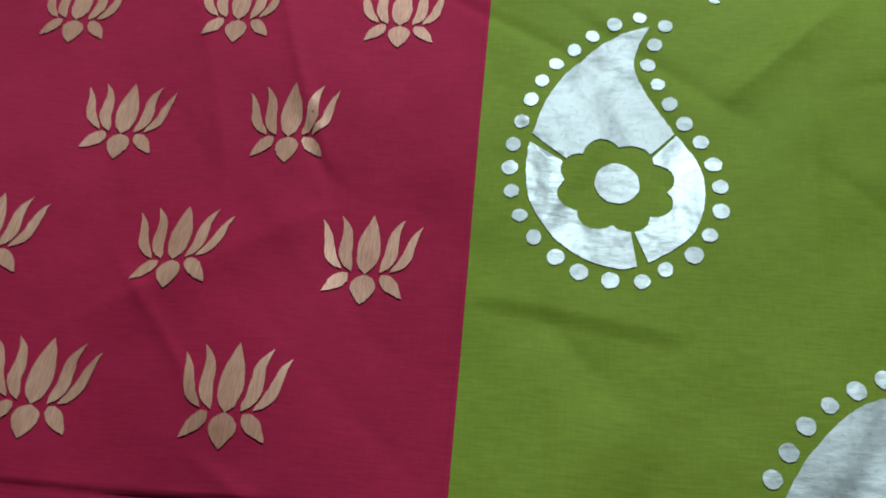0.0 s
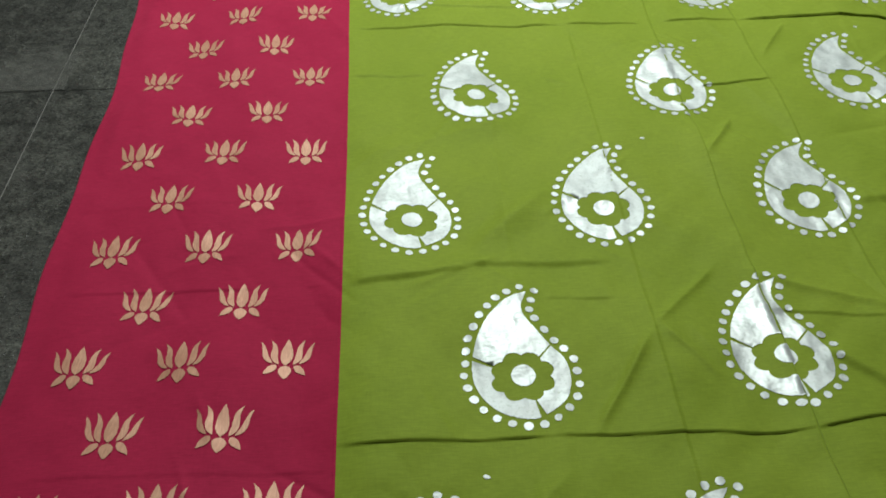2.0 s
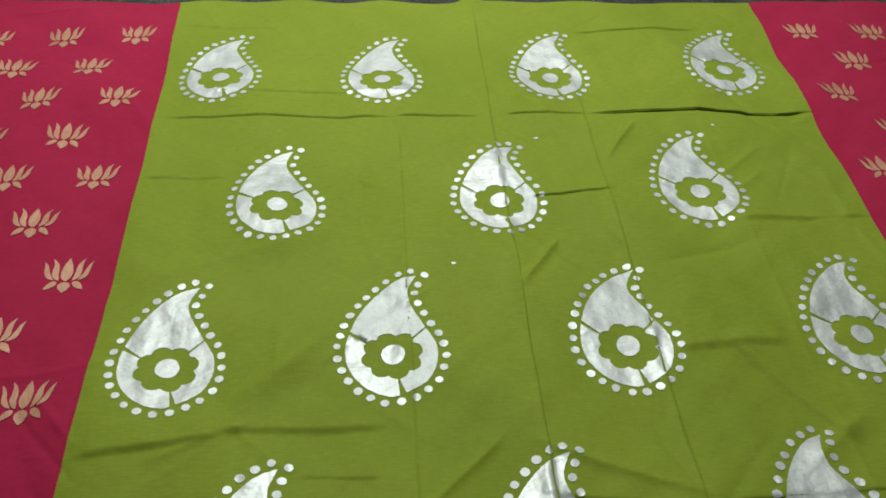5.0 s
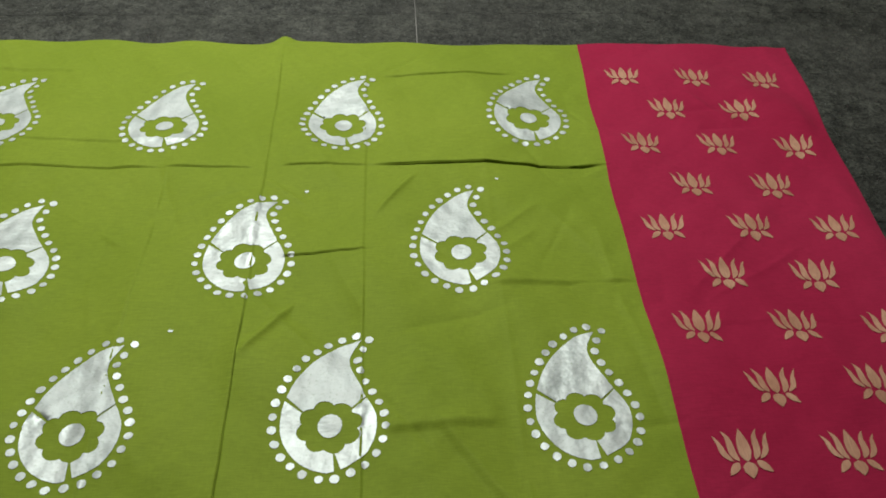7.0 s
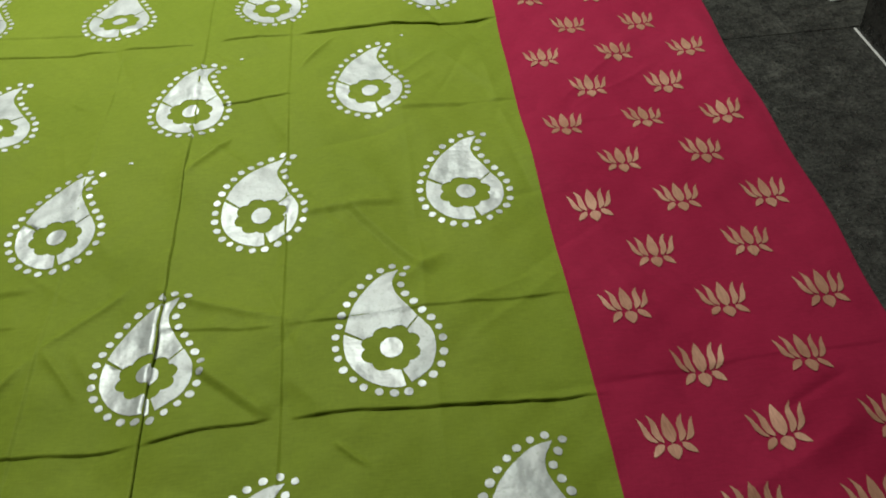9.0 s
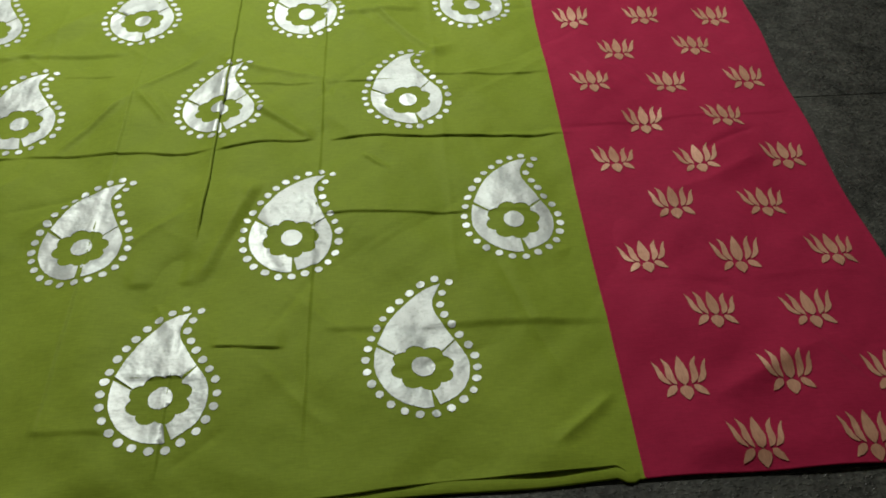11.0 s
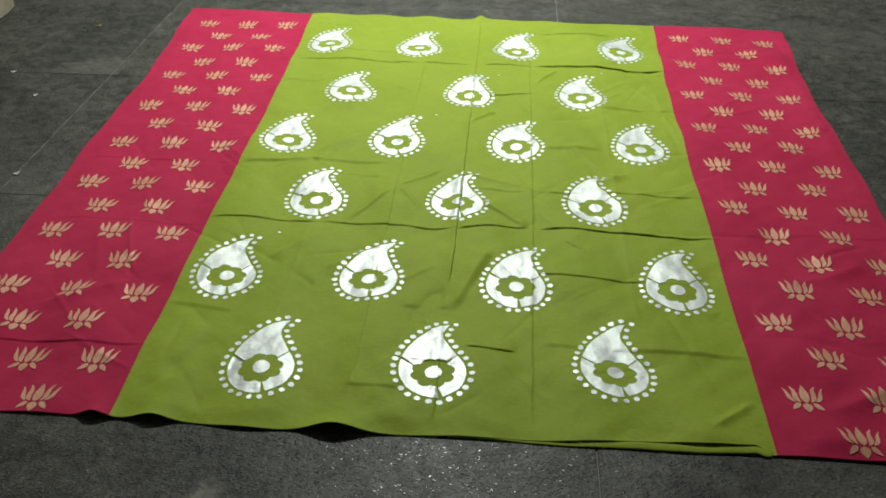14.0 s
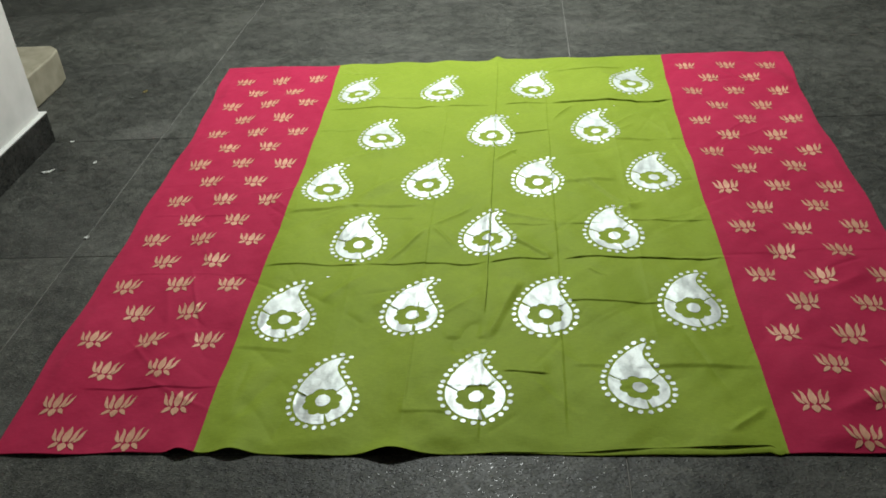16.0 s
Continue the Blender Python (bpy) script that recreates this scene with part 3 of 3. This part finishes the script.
def petal(base, tip, half, bend, sway):
    """A pointed petal between two points, widest in its lower part and bent sideways."""
    (x0, y0), (x1, y1) = base, tip
    dx, dy = x1 - x0, y1 - y0
    ln = math.hypot(dx, dy)
    nx, ny = -dy / ln, dx / ln
    side_a, side_b = [], []
    for k in range(11):
        t = k / 10
        w = half * (math.sin(math.pi * t ** 0.72) ** 0.85 if 0 < t < 1 else 0.0)
        m = bend * math.sin(math.pi * t) + sway * math.sin(2 * math.pi * t)
        side_a.append((x0 + dx * t + nx * (m + w), y0 + dy * t + ny * (m + w)))
        side_b.append((x0 + dx * t + nx * (m - w), y0 + dy * t + ny * (m - w)))
    return side_b + side_a[-2:0:-1]


PETALS = [petal((0.0, 0.0240), (0.000, 0.0755), 0.0088, 0.0, 0.0), petal((0.0, 0.0235), (0.0, -0.0015), 0.0094, 0.0, 0.0)]
for m in (-1, 1):
    PETALS += [
        petal((m * 0.0105, 0.0255), (m * 0.0250, 0.0735), 0.0050, 0.0, -m * 0.0024), petal((m * 0.0185, 0.0265), (m * 0.0385, 0.0680), 0.0041, -m * 0.0026, -m * 0.0018),
        petal((m * 0.0125, 0.0240), (m * 0.0295, 0.0055), 0.0056, 0.0, 0.0),
    ]
LOTUS = [filled(p, 0.007) for p in PETALS]



def lotus_place(side, k, j):
    """Where the foot of a lotus lies: rows of three and two by turns, a little wider towards the far end."""
    shift = 0.0 if k % 2 else 0.0745
    if side < 0:
        a = 0.689 + 0.0016 * k + 0.0025 * max(0, k - 11) + shift + j * (0.1435 + 0.00075 * max(0, k - 9))
        return -a, -0.0008 + 0.1161 * k + 0.0054 * max(0, k - 9) - 0.020 * (a - 0.69)
    a = 0.691 + 0.0004 * k + 0.006 * max(0, k - 13) + shift + j * (0.1455 + 0.0004 * k)
    return a, -0.0017 + 0.1155 * k + 0.0012 * max(0, k - 9) + 0.0055 * max(0, k - 13) - 0.025 * (a - 0.69)


for side in (-1, 1):
    for k in range(18):
        for j in range(2 + k % 2):
            lx, ly = lotus_place(side, k, j)
            lx, ly = lx + random.gauss(0, 0.0012), max(0.006, ly) + random.gauss(0, 0.0010)
            tilt = random.gauss(0, 0.02)
            motif = drape("lotus_motif", LOTUS[0], lx, ly, tilt, 0.98, 0.965, 0.0012, ZARI, sheet, "pale gold woven lotus")
            for patch in LOTUS[1:]:
                drape("petal", patch, lx, ly, tilt, 0.98, 0.965, 0.0012, ZARI, motif)

# stray flecks of foil left by the printing
for fx, fy in ((-0.105, 1.318), (0.075, 1.659), (0.418, 1.677), (-0.436, 0.645)):
    bits = [(0.0042 * random.uniform(0.6, 1.3) * math.cos(a), 0.0028 * random.uniform(0.6, 1.3) * math.sin(a)) for a in np.linspace(0, 5.6, 8)]
    drape("foil_fleck", filled(bits, 0.006), fx, fy, random.uniform(-0.5, 0.5), 1.0, 1.0, 0.0009, FOIL, sheet, "stray silver foil fleck")


# ---- litter on the floor ----
def scrap(name, x, y, long, wide, turn, mat, label, category, curl=0.004):
    """A torn, slightly curled flake."""
    n = 12
    bm = bmesh.new()
    rim = []
    for k in range(n):
        a = 2 * math.pi * k / n
        r = random.uniform(0.75, 1.15)
        px, py = long * r * math.cos(a), wide * r * math.sin(a)
        rim.append(bm.verts.new((x + px * math.cos(turn) - py * math.sin(turn), y + px * math.sin(turn) + py * math.cos(turn), FLOOR + 0.0012 + curl * abs(math.cos(a)) ** 2)))
    mid = bm.verts.new((x, y, FLOOR + 0.0014))
    faces = [bm.faces.new((mid, rim[k], rim[(k + 1) % n])) for k in range(n)]
    bmesh.ops.solidify(bm, geom=faces, thickness=0.0006)
    return tagged(part(name, bm, mat, None), label, category)


scrap("paper_scrap", -1.537, 1.321, 0.028, 0.010, 0.5, PAPER, "torn white paper scrap on the granite floor", "paper scrap")
scrap("paper_scrap", -1.552, 1.553, 0.009, 0.006, 0.2, PAPER, "tiny white paper bit by the skirting", "paper scrap", 0.002)
scrap("paper_scrap", -1.395, 1.378, 0.010, 0.006, 0.9, PAPER, "tiny white paper bit on the granite floor", "paper scrap", 0.002)
scrap("paper_scrap", -1.215, 0.882, 0.011, 0.008, 1.0, PAPER, "small white paper bit on a floor joint", "paper scrap", 0.003)
scrap("leaf_scrap", -1.438, 2.004, 0.014, 0.009, 1.2, LEAF, "dry yellowish leaf bit on the floor", "leaf", 0.003)
scrap("leaf_scrap", -1.469, 1.945, 0.016, 0.006, 0.1, DUST, "dry grey leaf bit on the floor", "leaf", 0.003)
scrap("paper_scrap", 1.363, 1.669, 0.020, 0.006, -0.6, PAPER, "curled white paper strip near the pillar", "paper scrap", 0.006)


def smear_material(across, along, thick):
    m, nodes, links, bsdf = material("pale_smear")
    co = nodes.new("ShaderNodeTexCoord").outputs["Object"]
    ln = nodes.new("ShaderNodeVectorMath")
    ln.operation = "LENGTH"
    mp = nodes.new("ShaderNodeMapping")
    mp.inputs["Scale"].default_value = (across, along, 1.0)
    links.new(co, mp.inputs["Vector"])
    links.new(mp.outputs["Vector"], ln.inputs[0])
    edge = nodes.new("ShaderNodeMath")
    edge.operation = "MULTIPLY_ADD"
    edge.inputs[1].default_value = 1.6
    links.new(noise_node(nodes, links, 46.0, 5.0, 0.7), edge.inputs[0])
    inv = nodes.new("ShaderNodeMath")
    inv.operation = "SUBTRACT"
    inv.inputs[0].default_value = 0.0
    links.new(ln.outputs["Value"], inv.inputs[1])
    links.new(inv.outputs[0], edge.inputs[2])
    links.new(remap(nodes, links, edge.outputs[0], 0.0, thick, -0.1, 0.35), bsdf.inputs["Alpha"])
    links.new(ramp(nodes, links, noise_node(nodes, links, 90.0, 4.0, 0.7), [(0.3, (0.09, 0.088, 0.078)), (0.7, (0.22, 0.215, 0.19))]), bsdf.inputs["Base Color"])
    bsdf.inputs["Roughness"].default_value = 0.8
    return m


bm = bmesh.new()
bmesh.ops.create_circle(bm, cap_ends=True, segments=28, radius=0.1)
smear = tagged(part("floor_mark", bm, smear_material(23.0, 10.0, 1.0), None), "pale dried smear on the dark granite floor", "stain", kind="structure")
smear.matrix_world = pose(-0.388, -0.195, FLOOR + 0.0006, 0, 0, -18)

# faint pale patch along the joint by the wall end, in the smear's material
bm = bmesh.new()
bm.faces.new([bm.verts.new(p) for p in ((-0.22, 0, 0), (0.072, 0, 0), (0.072, 0.24, 0), (-0.22, 0.24, 0))])
pale_area = tagged(part("floor_mark", bm, smear_material(5.5, 5.0, 0.32), None), "faint pale patch along a joint of the granite floor", "stain", kind="structure")
pale_area.matrix_world = pose(-1.270, 1.558, FLOOR + 0.0006)

# ---- floor slabs ----
slab_bm = box_bm(-SLAB_X / 2 + GAP / 2, SLAB_X / 2 - GAP / 2, -SLAB_Y / 2 + 0.0005, SLAB_Y / 2 - 0.0005, -0.0225, 0.0, 0.0012, 1)
slab_mesh = bpy.data.meshes.new("slab")
slab_bm.to_mesh(slab_mesh)
slab_bm.free()
slab_mesh.materials.append(GRANITE)
for i in range(-3, 3):
    for j in range(-6, 6):
        slab = new("slab", slab_mesh)
        slab.parent = floor
        slab.location = (JX + (i + 0.5) * SLAB_X, JY + (j + 0.5) * SLAB_Y, FLOOR + random.uniform(-0.0006, 0.0))
